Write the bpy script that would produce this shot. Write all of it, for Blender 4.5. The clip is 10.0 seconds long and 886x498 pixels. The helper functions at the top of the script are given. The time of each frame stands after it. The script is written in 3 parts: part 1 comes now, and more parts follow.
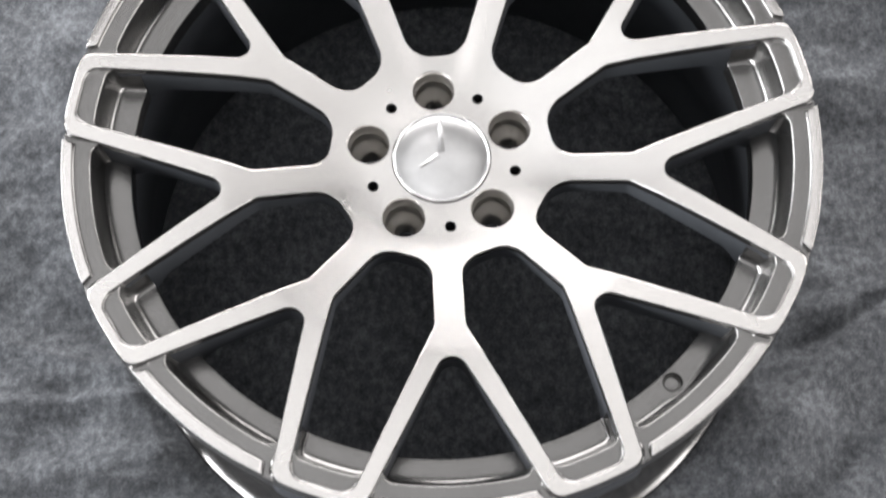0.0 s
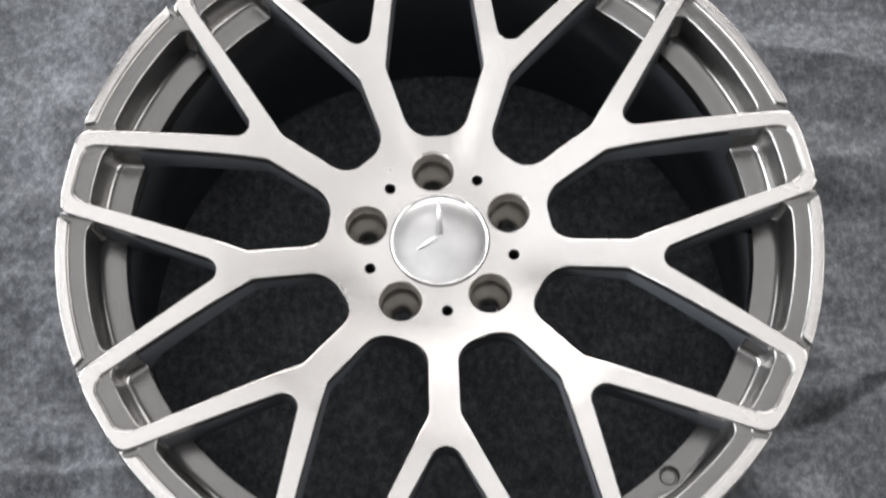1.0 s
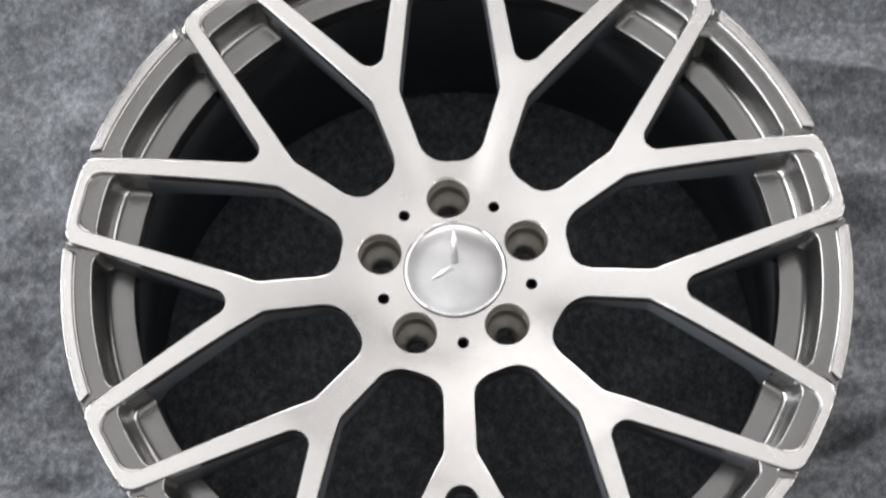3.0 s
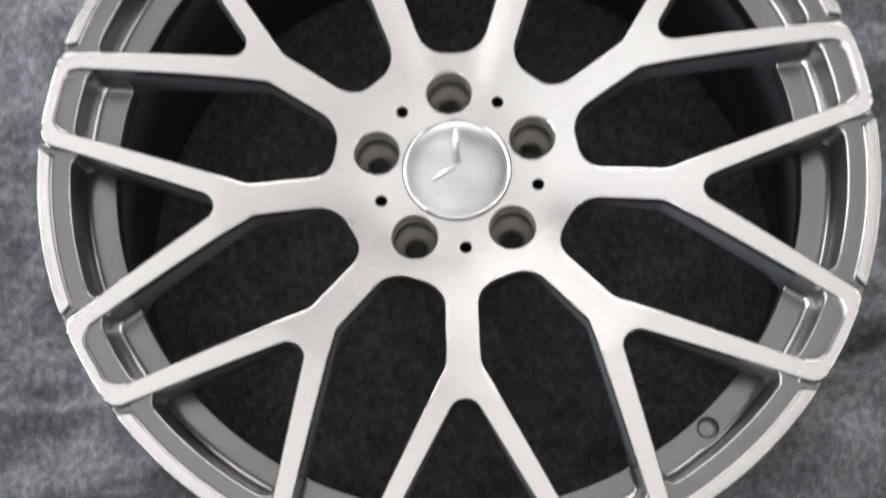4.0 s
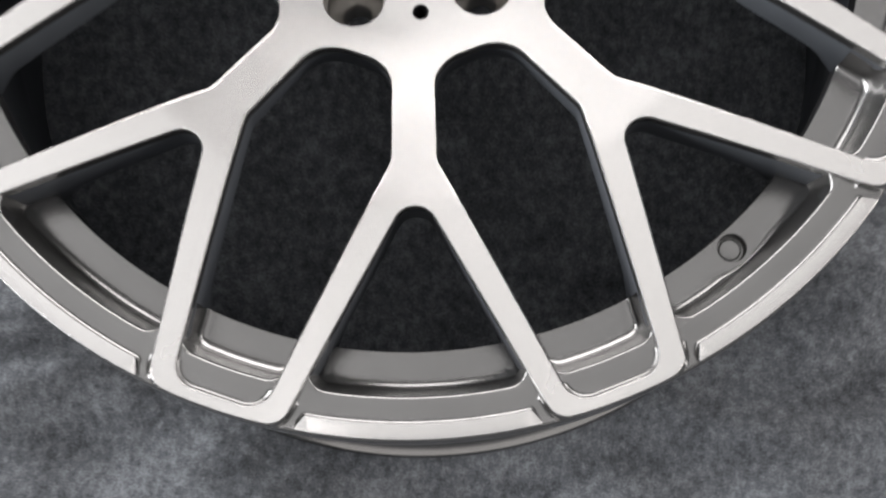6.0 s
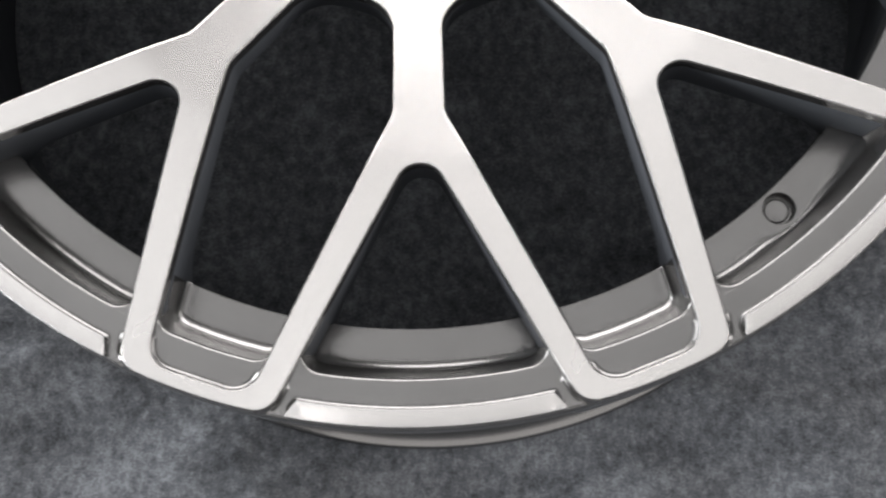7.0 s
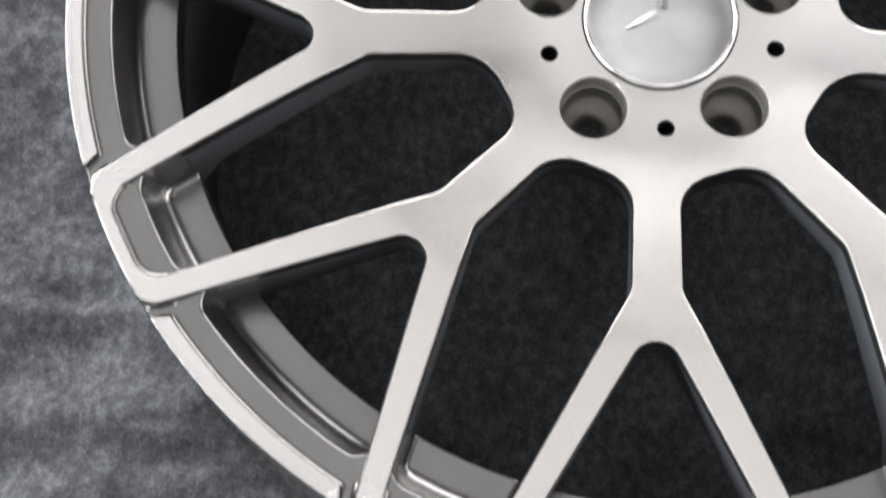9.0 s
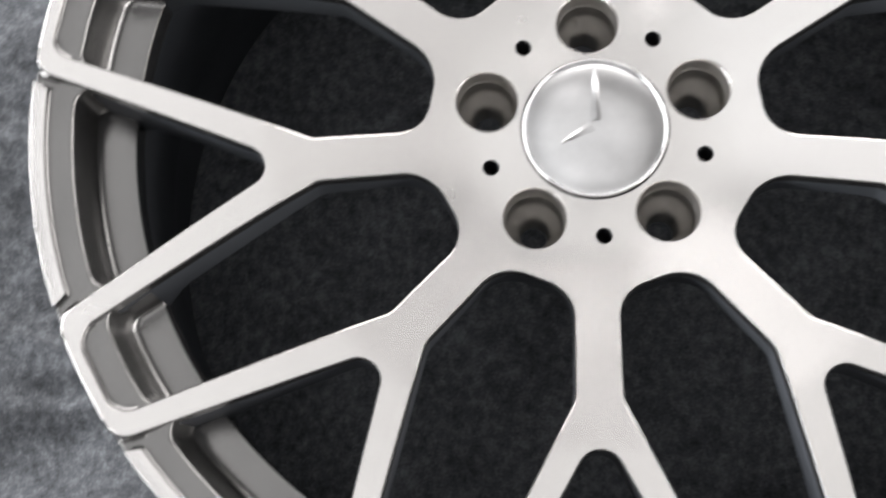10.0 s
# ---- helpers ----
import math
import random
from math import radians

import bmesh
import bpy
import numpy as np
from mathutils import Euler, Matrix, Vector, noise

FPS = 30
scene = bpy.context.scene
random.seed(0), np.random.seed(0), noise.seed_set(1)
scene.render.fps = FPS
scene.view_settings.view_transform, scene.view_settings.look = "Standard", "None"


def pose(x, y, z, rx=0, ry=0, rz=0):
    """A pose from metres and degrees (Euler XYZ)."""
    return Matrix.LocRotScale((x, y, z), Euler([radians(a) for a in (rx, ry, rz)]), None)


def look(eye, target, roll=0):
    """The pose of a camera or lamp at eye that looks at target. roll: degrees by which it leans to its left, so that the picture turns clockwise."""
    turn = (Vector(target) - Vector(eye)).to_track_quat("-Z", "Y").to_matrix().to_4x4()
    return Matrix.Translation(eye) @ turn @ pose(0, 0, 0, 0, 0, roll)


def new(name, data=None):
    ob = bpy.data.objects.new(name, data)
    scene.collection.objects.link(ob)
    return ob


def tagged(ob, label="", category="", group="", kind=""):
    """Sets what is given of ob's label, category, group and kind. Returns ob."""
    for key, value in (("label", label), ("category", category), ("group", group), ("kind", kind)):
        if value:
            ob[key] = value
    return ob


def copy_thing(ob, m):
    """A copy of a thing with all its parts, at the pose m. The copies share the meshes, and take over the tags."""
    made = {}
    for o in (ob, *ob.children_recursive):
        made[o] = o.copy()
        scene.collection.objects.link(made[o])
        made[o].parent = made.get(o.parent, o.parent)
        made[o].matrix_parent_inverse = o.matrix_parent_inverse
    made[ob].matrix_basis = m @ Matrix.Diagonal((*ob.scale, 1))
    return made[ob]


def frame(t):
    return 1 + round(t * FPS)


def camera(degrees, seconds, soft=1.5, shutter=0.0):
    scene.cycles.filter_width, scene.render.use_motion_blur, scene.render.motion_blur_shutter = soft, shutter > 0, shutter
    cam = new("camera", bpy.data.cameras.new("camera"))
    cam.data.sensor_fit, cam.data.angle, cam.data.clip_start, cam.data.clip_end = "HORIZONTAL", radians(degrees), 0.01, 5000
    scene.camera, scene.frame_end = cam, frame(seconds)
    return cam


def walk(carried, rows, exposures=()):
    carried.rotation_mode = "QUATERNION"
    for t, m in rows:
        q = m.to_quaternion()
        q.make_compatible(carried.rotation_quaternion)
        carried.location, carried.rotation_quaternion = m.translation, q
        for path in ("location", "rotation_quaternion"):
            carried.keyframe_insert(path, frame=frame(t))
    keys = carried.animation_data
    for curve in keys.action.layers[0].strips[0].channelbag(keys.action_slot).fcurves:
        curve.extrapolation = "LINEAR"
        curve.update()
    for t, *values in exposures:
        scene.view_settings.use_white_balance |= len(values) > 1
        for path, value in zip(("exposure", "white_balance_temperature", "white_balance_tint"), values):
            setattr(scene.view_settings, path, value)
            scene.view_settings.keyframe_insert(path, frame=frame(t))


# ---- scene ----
EXPOSURES = [(0, -0.50, 6500, 12.5), (2, -0.57, 6500, 12.5), (4.5, -0.64, 6500, 12.5), (7, -0.67, 6500, 12.5), (8.5, -0.70, 6500, 12.5), (10, -0.65, 6500, 12.5)]
# path begin
cam = camera(36.27, 10.0, 2.2, 0.8)
walk(cam, [
    (0, pose(-0.0096, -0.4414, 1.1674, 21.021, 0.558, -2.597)),
    (0.5, pose(-0.0051, -0.4170, 1.1717, 21.382, 0.490, -2.128)),
    (1, pose(-0.0011, -0.3972, 1.1746, 22.115, 0.459, -1.632)),
    (1.5, pose(0.0017, -0.3846, 1.1759, 22.816, 0.516, -1.231)),
    (2, pose(0.0036, -0.3771, 1.1743, 23.288, 0.697, -1.014)),
    (2.2, pose(0.0040, -0.3746, 1.1735, 23.267, 0.803, -1.015)),
    (3.3, pose(0.0052, -0.3484, 1.1486, 20.361, 1.539, -1.585)),
    (3.5, pose(0.0047, -0.3419, 1.1400, 19.405, 1.566, -1.666)),
    (4, pose(0.0034, -0.3257, 1.1094, 16.618, 1.496, -1.787)),
    (4.5, pose(0.0016, -0.3183, 1.0715, 14.220, 1.273, -1.857)),
    (5, pose(0.0042, -0.3138, 1.0151, 12.167, 0.997, -1.677)),
    (5.5, pose(0.0121, -0.3116, 0.9535, 11.037, 0.850, -1.204)),
    (5.7, pose(0.0162, -0.3104, 0.9295, 10.733, 0.841, -1.181)),
    (6.8, pose(0.0245, -0.3095, 0.8183, 10.254, 1.343, -1.961)),
    (7, pose(0.0202, -0.3092, 0.8140, 10.203, 1.440, -1.699)),
    (7.5, pose(0.0026, -0.3065, 0.8140, 10.297, 1.733, -0.980)),
    (8, pose(-0.0246, -0.3024, 0.8261, 11.167, 1.957, 0.820)),
    (8.5, pose(-0.0486, -0.3086, 0.8288, 13.910, 2.283, 2.336)),
    (9, pose(-0.0631, -0.2890, 0.8330, 15.141, 2.256, 3.941)),
    (9.5, pose(-0.0604, -0.2628, 0.8572, 15.087, 2.464, 3.394)),
    (10, pose(-0.0411, -0.2306, 0.8839, 13.946, 2.842, 1.141)),
], EXPOSURES)
# path end

# ---- world: a dark outside, the room is closed ----
world = bpy.data.worlds.new("world")
world.use_nodes = True
world.node_tree.nodes["Background"].inputs[0].default_value = (0.5, 0.52, 0.55, 1)
world.node_tree.nodes["Background"].inputs[1].default_value = 0.05
scene.world = world

# unseen lamps, added low in openings of the four walls to light the felt
for energy, eye, tone in ((550.0, (-3.22, 0, 1.05), (0.965, 0.985, 1.0)), (275.0, (0, 3.22, 1.05), (1.0, 0.985, 0.975)),
                          (235.0, (3.22, 0, 1.05), (1.0, 0.985, 0.97)), (40.0, (0, -3.22, 1.05), (1.0, 0.98, 0.96))):
    side_lamp = bpy.data.lights.new("added_side_lamp", "AREA")
    side_lamp.shape, side_lamp.size, side_lamp.size_y = "RECTANGLE", 5.5, 1.35
    side_lamp.energy, side_lamp.color = energy, tone
    new("added_side_lamp", side_lamp).matrix_world = look(eye, (0, 0, 0.7))


# ---- materials ----
def material(name):
    m = bpy.data.materials.new(name)
    m.use_nodes = True
    nt = m.node_tree
    return m, nt, nt.nodes["Principled BSDF"]


def add(nt, kind, **inputs):
    n = nt.nodes.new(kind)
    for key, value in inputs.items():
        n.inputs[key.replace("_", " ")].default_value = value
    return n


def noise_tex(nt, scale, detail=4.0, rough=0.55, stretch=(1, 1, 1)):
    co = nt.nodes.new("ShaderNodeTexCoord")
    mp = nt.nodes.new("ShaderNodeMapping")
    mp.inputs["Scale"].default_value = stretch
    nt.links.new(co.outputs["Object"], mp.inputs["Vector"])
    n = add(nt, "ShaderNodeTexNoise", Scale=scale, Detail=detail, Roughness=rough)
    nt.links.new(mp.outputs["Vector"], n.inputs["Vector"])
    return n


def ramp(nt, source, stops):
    r = nt.nodes.new("ShaderNodeValToRGB")
    while len(r.color_ramp.elements) < len(stops):
        r.color_ramp.elements.new(0.5)
    for el, (pos, col) in zip(r.color_ramp.elements, stops):
        el.position = pos
        el.color = (*col, 1) if len(col) == 3 else col
    nt.links.new(source, r.inputs["Fac"])
    return r


def bump(nt, bsdf, height, strength, distance):
    b = add(nt, "ShaderNodeBump", Strength=strength, Distance=distance)
    nt.links.new(height, b.inputs["Height"])
    nt.links.new(b.outputs["Normal"], bsdf.inputs["Normal"])
    return b


def machined_metal(name, colour, rough, aniso):
    """Aluminium turned on a lathe: fine rings round the axis."""
    m, nt, b = material(name)
    b.inputs["Metallic"].default_value = 1.0
    co = nt.nodes.new("ShaderNodeTexCoord")
    sep = nt.nodes.new("ShaderNodeSeparateXYZ")
    nt.links.new(co.outputs["Object"], sep.inputs[0])
    flat = nt.nodes.new("ShaderNodeCombineXYZ")
    nt.links.new(sep.outputs["X"], flat.inputs["X"])
    nt.links.new(sep.outputs["Y"], flat.inputs["Y"])
    length = nt.nodes.new("ShaderNodeVectorMath")
    length.operation = "LENGTH"
    nt.links.new(flat.outputs[0], length.inputs[0])
    rings = nt.nodes.new("ShaderNodeTexNoise")
    rings.noise_dimensions = "1D"
    rings.inputs["Scale"].default_value = 1600.0
    rings.inputs["Detail"].default_value = 3.0
    nt.links.new(length.outputs["Value"], rings.inputs["W"])
    smudge = noise_tex(nt, 18.0, 2.0, 0.5)
    r1 = ramp(nt, smudge.outputs["Fac"], [(0.0, (rough - 0.04,) * 3), (1.0, (rough + 0.04,) * 3)])
    nt.links.new(r1.outputs["Color"], b.inputs["Roughness"])
    c1 = ramp(nt, rings.outputs["Fac"], [(0.25, tuple(c * 0.96 for c in colour)), (0.75, colour)])
    nt.links.new(c1.outputs["Color"], b.inputs["Base Color"])
    b.inputs["Anisotropic"].default_value = aniso
    if aniso:
        turn = nt.nodes.new("ShaderNodeVectorTransform")
        turn.vector_type, turn.convert_from, turn.convert_to = "VECTOR", "OBJECT", "WORLD"
        nt.links.new(flat.outputs[0], turn.inputs[0])
        unit = nt.nodes.new("ShaderNodeVectorMath")
        unit.operation = "NORMALIZE"
        nt.links.new(turn.outputs[0], unit.inputs[0])
        nt.links.new(unit.outputs[0], b.inputs["Tangent"])
    return m


def metallic_paint(name, colour, rough):
    """Grey lacquer full of metal flake under a thin clear coat."""
    m, nt, b = material(name)
    flake = noise_tex(nt, 2200.0, 1.0)
    cloud = noise_tex(nt, 9.0, 4.0)
    mix = nt.nodes.new("ShaderNodeMath")
    mix.operation = "MULTIPLY_ADD"
    nt.links.new(flake.outputs["Fac"], mix.inputs[0])
    mix.inputs[1].default_value = 0.5
    nt.links.new(cloud.outputs["Fac"], mix.inputs[2])
    c = ramp(nt, mix.outputs[0], [(0.5, tuple(v * 0.9 for v in colour)), (1.0, tuple(v * 1.1 for v in colour))])
    nt.links.new(c.outputs["Color"], b.inputs["Base Color"])
    b.inputs["Metallic"].default_value = 0.95
    b.inputs["Roughness"].default_value = rough
    b.inputs["Coat Weight"].default_value = 0.15
    b.inputs["Coat Roughness"].default_value = 0.08
    bump(nt, b, flake.outputs["Fac"], 0.04, 0.0004)
    return m


def plain(name, colour, rough, metal=0.0, grain=40.0):
    m, nt, b = material(name)
    n = noise_tex(nt, grain, 5.0)
    c = ramp(nt, n.outputs["Fac"], [(0.3, tuple(v * 0.88 for v in colour)), (0.7, tuple(min(1, v * 1.08) for v in colour))])
    nt.links.new(c.outputs["Color"], b.inputs["Base Color"])
    b.inputs["Roughness"].default_value = rough
    b.inputs["Metallic"].default_value = metal
    bump(nt, b, n.outputs["Fac"], 0.05, 0.002)
    return m


def felt(name):
    """Grey melange felt: short pale and dark fibres tangled at random, pressed into small clumps."""
    m, nt, b = material(name)
    speck = noise_tex(nt, 900.0, 2.0, 0.7)
    fibre = noise_tex(nt, 420.0, 3.0, 0.7, (1, 1.5, 1))
    across = noise_tex(nt, 420.0, 3.0, 0.7, (1.7, 1, 1))
    clump = noise_tex(nt, 120.0, 4.0, 0.6, (1.3, 1, 1))
    cloud = noise_tex(nt, 18.0, 4.0, 0.6, (1, 1.5, 1))

    def weigh(a, k, rest):
        n = nt.nodes.new("ShaderNodeMath")
        n.operation = "MULTIPLY_ADD"
        nt.links.new(a, n.inputs[0])
        n.inputs[1].default_value = k
        if rest is None:
            n.inputs[2].default_value = 0.0
        else:
            nt.links.new(rest, n.inputs[2])
        return n.outputs[0]

    height = weigh(speck.outputs["Fac"], 0.14, weigh(fibre.outputs["Fac"], 0.23, weigh(across.outputs["Fac"], 0.23, weigh(clump.outputs["Fac"], 0.4, None))))
    mixed = weigh(cloud.outputs["Fac"], 0.2, weigh(height, 0.8, None))
    c = ramp(nt, mixed, [(0.40, (0.040, 0.043, 0.047)), (0.50, (0.095, 0.100, 0.108)), (0.60, (0.190, 0.199, 0.211))])
    nt.links.new(c.outputs["Color"], b.inputs["Base Color"])
    b.inputs["Roughness"].default_value = 0.95
    b.inputs["Specular IOR Level"].default_value = 0.1
    b.inputs["Sheen Weight"].default_value = 0.05
    b.inputs["Sheen Roughness"].default_value = 0.6
    bump(nt, b, height, 0.6, 0.003)
    return m


def glow(name, colour, strength):
    m, nt, b = material(name)
    b.inputs["Base Color"].default_value = (0.45, 0.45, 0.45, 1)
    b.inputs["Emission Color"].default_value = (*colour, 1)
    b.inputs["Emission Strength"].default_value = strength
    return m


FACE = machined_metal("machined aluminium", (0.83, 0.811, 0.785), 0.26, 0.9)
PAINT = metallic_paint("gunmetal lacquer", (0.250, 0.246, 0.240), 0.25)
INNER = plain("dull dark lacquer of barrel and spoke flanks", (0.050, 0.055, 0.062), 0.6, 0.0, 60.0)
SEAT = machined_metal("bare turned metal", (0.58, 0.563, 0.537), 0.45, 0.0)
CHROME = plain("satin chrome", (0.85, 0.85, 0.85), 0.09, 1.0)
SATIN = plain("softly polished chrome", (0.74, 0.74, 0.735), 0.30, 1.0)
DARK = plain("painted shade of holes and cap gap", (0.02, 0.02, 0.022), 0.6)
FELT = felt("grey melange felt")
CEILING = plain("black ceiling paint", (0.030, 0.030, 0.030), 0.8, 0.0, 6.0)
WALL = plain("grey wall paint", (0.16, 0.16, 0.158), 0.7, 0.0, 6.0)
CONCRETE = plain("grey screed", (0.16, 0.16, 0.155), 0.6, 0.0, 3.0)
# emitters of the added ceiling panels; the first works mainly as a reflector
GLOW = glow("lit diffuser", (1.0, 0.985, 0.985), 0.06)
GLOW_SLIM = glow("bright lit diffuser", (1.0, 0.985, 0.985), 0.46)
GLOW_STRONG = glow("very bright lit diffuser", (1.0, 0.985, 0.985), 3.4)
GLOW_STRIP = glow("bright strip diffuser", (1.0, 0.985, 0.985), 6.8)
GLOW_FAINT = glow("fainter strip diffuser", (1.0, 0.985, 0.985), 3.4)
FRAME = plain("white lacquered steel", (0.8, 0.8, 0.8), 0.4)


# ---- building helpers ----
def part(name, bm, mats, parent=None, label="", smooth=0.6):
    """Links a bmesh as one mesh object under a thing or a part."""
    me = bpy.data.meshes.new(name)
    bmesh.ops.recalc_face_normals(bm, faces=bm.faces)
    for e in bm.edges:
        e.smooth = len(e.link_faces) == 2 and e.calc_face_angle(0) < smooth
    for fc in bm.faces:
        fc.smooth = True
    bm.to_mesh(me)
    bm.free()
    for m in (mats if isinstance(mats, (list, tuple)) else [mats]):
        me.materials.append(m)
    ob = new(name, me)
    ob.parent = parent
    if label:
        tagged(ob, label)
    return ob


def box(bm, x0, x1, y0, y1, z0, z1):
    vs = [bm.verts.new((x, y, z)) for z in (z0, z1) for y in (y0, y1) for x in (x0, x1)]
    for q in ((0, 1, 3, 2), (4, 5, 7, 6), (0, 1, 5, 4), (2, 3, 7, 6), (0, 2, 6, 4), (1, 3, 7, 5)):
        bm.faces.new([vs[i] for i in q])


def lathe(bm, profile, steps, cx=0.0, cy=0.0, closed=False, mats=None):
    """Turns (radius, z) pairs round the axis through (cx, cy)."""
    rings = []
    for r, z in profile:
        if r < 1e-6:
            rings.append([bm.verts.new((cx, cy, z))])
        else:
            rings.append([bm.verts.new((cx + r * math.cos(2 * math.pi * i / steps), cy + r * math.sin(2 * math.pi * i / steps), z)) for i in range(steps)])
    pairs = list(zip(rings, rings[1:])) + ([(rings[-1], rings[0])] if closed else [])
    for j, (a, b) in enumerate(pairs):
        for i in range(steps):
            k = (i + 1) % steps
            if len(a) == 1 and len(b) == 1:
                continue
            if len(a) == 1:
                fc = bm.faces.new((a[0], b[i], b[k]))
            elif len(b) == 1:
                fc = bm.faces.new((a[i], b[0], a[k]))
            else:
                fc = bm.faces.new((a[i], b[i], b[k], a[k]))
            if mats:
                fc.material_index = mats[j]


def rounded(corners, step=0.0012):
    """A line through the corners (x, y, radius), each corner turned into an arc; first and last stay sharp."""
    out = [Vector(corners[0][:2])]
    for (ax, ay, _), (bx, by, r), (cx, cy, _) in zip(corners, corners[1:], corners[2:]):
        a, b, c = Vector((ax, ay)), Vector((bx, by)), Vector((cx, cy))
        u, v = (a - b).normalized(), (c - b).normalized()
        if r <= 0:
            out.append(b)
            continue
        half = u.angle(v) / 2
        centre = b + (u + v).normalized() * (r / math.sin(half))
        p, q = b + u * (r / math.tan(half)), b + v * (r / math.tan(half))
        a0 = math.atan2(*(p - centre).yx)
        sweep = (math.atan2(*(q - centre).yx) - a0 + math.pi) % (2 * math.pi) - math.pi
        n = max(4, int(abs(sweep) * r / step))
        out += [centre + Vector((math.cos(a0 + sweep * i / n), math.sin(a0 + sweep * i / n))) * r for i in range(n + 1)]
    out.append(Vector(corners[-1][:2]))
    dense = [out[0]]
    for p in out[1:]:
        n = max(1, int((p - dense[-1]).length / 0.005))
        base = dense[-1]
        if (p - base).length < 1e-6:
            continue
        dense += [base.lerp(p, i / n) for i in range(1, n + 1)]
    return dense


def turned(points, degrees):
    c, s = math.cos(radians(degrees)), math.sin(radians(degrees))
    return [Vector((p.x * c - p.y * s, p.x * s + p.y * c)) for p in points]


def mirrored(points):
    return [Vector((p.x, -p.y)) for p in points]


def inside(p, poly):
    hit = False
    for a, b in zip(poly, poly[1:] + poly[:1]):
        if (a.y > p.y) != (b.y > p.y) and p.x < (b.x - a.x) * (p.y - a.y) / (b.y - a.y) + a.x:
            hit = not hit
    return hit


def fill(outline, holes, spacing):
    """Triangles over an outline with holes, with a grid of points inside so that the sheet can be curved."""
    from mathutils.geometry import delaunay_2d_cdt
    loops = [outline] + holes
    pts, edges = [], []
    for lp in loops:
        n0 = len(pts)
        pts += lp
        edges += [(n0 + i, n0 + (i + 1) % len(lp)) for i in range(len(lp))]
    rim = list(pts)
    xs, ys = [p.x for p in outline], [p.y for p in outline]
    x = min(xs) + spacing / 2
    while x < max(xs):
        y = min(ys) + spacing / 2
        while y < max(ys):
            p = Vector((x, y))
            if inside(p, outline) and not any(inside(p, h) for h in holes) and min((p - q).length_squared for q in rim) > (0.45 * spacing) ** 2:
                pts.append(p)
            y += spacing
        x += spacing
    vs, _, tris, *_ = delaunay_2d_cdt(pts, edges, [], 0, 1e-7)
    keep = []
    for t in tris:
        c = (vs[t[0]] + vs[t[1]] + vs[t[2]]) / 3
        if inside(c, outline) and not any(inside(c, h) for h in holes):
            keep.append(t)
    return vs, keep


# ---- room: unseen, added to close the place round the wheel ----
HEIGHT = 0.258          # top of the wheel above the felt


def wall_with_opening(name, w, h, t, opening, turn):
    """A wall with an opening (from, to, sill, head), built along the west side and turned into place."""
    y0, y1, z0, z1 = opening
    bm = bmesh.new()
    box(bm, -w - t, -w, -w, y0, -0.012, h)
    box(bm, -w - t, -w, y1, w, -0.012, h)
    box(bm, -w - t, -w, y0, y1, -0.012, z0)
    box(bm, -w - t, -w, y0, y1, z1, h)
    ob = tagged(part(name, bm, WALL), "unseen grey painted wall with a long low opening for an added lamp", "wall", kind="structure")
    ob.rotation_euler = (0, 0, radians(turn))


def room():
    w, h, t = 3.2, 3.0, 0.15
    bm = bmesh.new()
    box(bm, -w - t, w + t, -w - t, w + t, -0.2, -0.012)
    tagged(part("floor", bm, CONCRETE), "grey screed floor under the felt sheet", "floor", kind="structure")
    # black, so that little bounced light reaches the felt inside the wheel
    bm = bmesh.new()
    box(bm, -w - t, w + t, -w - t, w + t, h, h + t)
    tagged(part("ceiling", bm, CEILING), "unseen ceiling, plain black to cut bounced light", "ceiling", kind="structure")
    # openings made for the added side lamps
    for name, turn in (("wall_west", 0), ("wall_north", -90), ("wall_east", 180), ("wall_south", 90)):
        wall_with_opening(name, w, h, t, (-2.8, 2.8, 0.35, 1.75), turn)


def added_panel(a, b, mat, label, group=""):
    e = tagged(new("added_panel"), label, "ceiling light", group)
    bm = bmesh.new()
    for r in ((-a, a, -b, -b + 0.02), (-a, a, b - 0.02, b), (-a, -a + 0.02, -b + 0.02, b - 0.02), (a - 0.02, a, -b + 0.02, b - 0.02)):
        box(bm, *r, -0.05, -0.001)
    part("frame", bm, FRAME, e)
    bm = bmesh.new()
    box(bm, -a + 0.021, a - 0.021, -b + 0.021, b - 0.021, -0.044, -0.03)
    part("diffuser", bm, mat, e, "glowing white diffuser")
    return e


room()
# unseen panels, added so the turned face has a pale ceiling to mirror
wide = added_panel(0.495, 0.495, GLOW, "added square panel under the ceiling, dimly lit, mainly a reflector", "square panel lights of the ceiling")
wide.matrix_world = pose(-1.0, -1.0, 3.0)
for px, py in [(-1.0 + i, -1.0 + j) for i in range(3) for j in range(3)][1:]:
    copy_thing(wide, pose(px, py, 3.0))
# unseen slim lights added round them, for bright lines along rounded edges
places = [pose(0, 0, 0, 0, 0, 90 * i) @ pose(-1.1 + 1.1 * j, 1.75, 3.0) for i in range(4) for j in range(3)]
slim = added_panel(0.5, 0.11, GLOW_SLIM, "dimmer slim panel light added round the square panels", "slim panel lights round the ceiling")
slim.matrix_world = places[0]
for m in places[1:]:
    copy_thing(slim, m)
# the brightest panel, towards the north-west, and two strips overhead: unseen, placed by the streaks they draw on the
# face
broad = added_panel(0.5, 0.2, GLOW_STRONG, "very bright broad panel light beside the slim panels", "")
broad.matrix_world = pose(-0.6, 2.2, 3.0)
for x, mat, words in ((-0.42, GLOW_STRIP, "bright narrow strip light under the square panels"), (0.42, GLOW_FAINT, "fainter narrow strip light under the square panels")):
    strip_light = added_panel(0.075, 0.25, mat, words, "strip lights overhead")
    strip_light.matrix_world = pose(x, -0.5, 2.949)


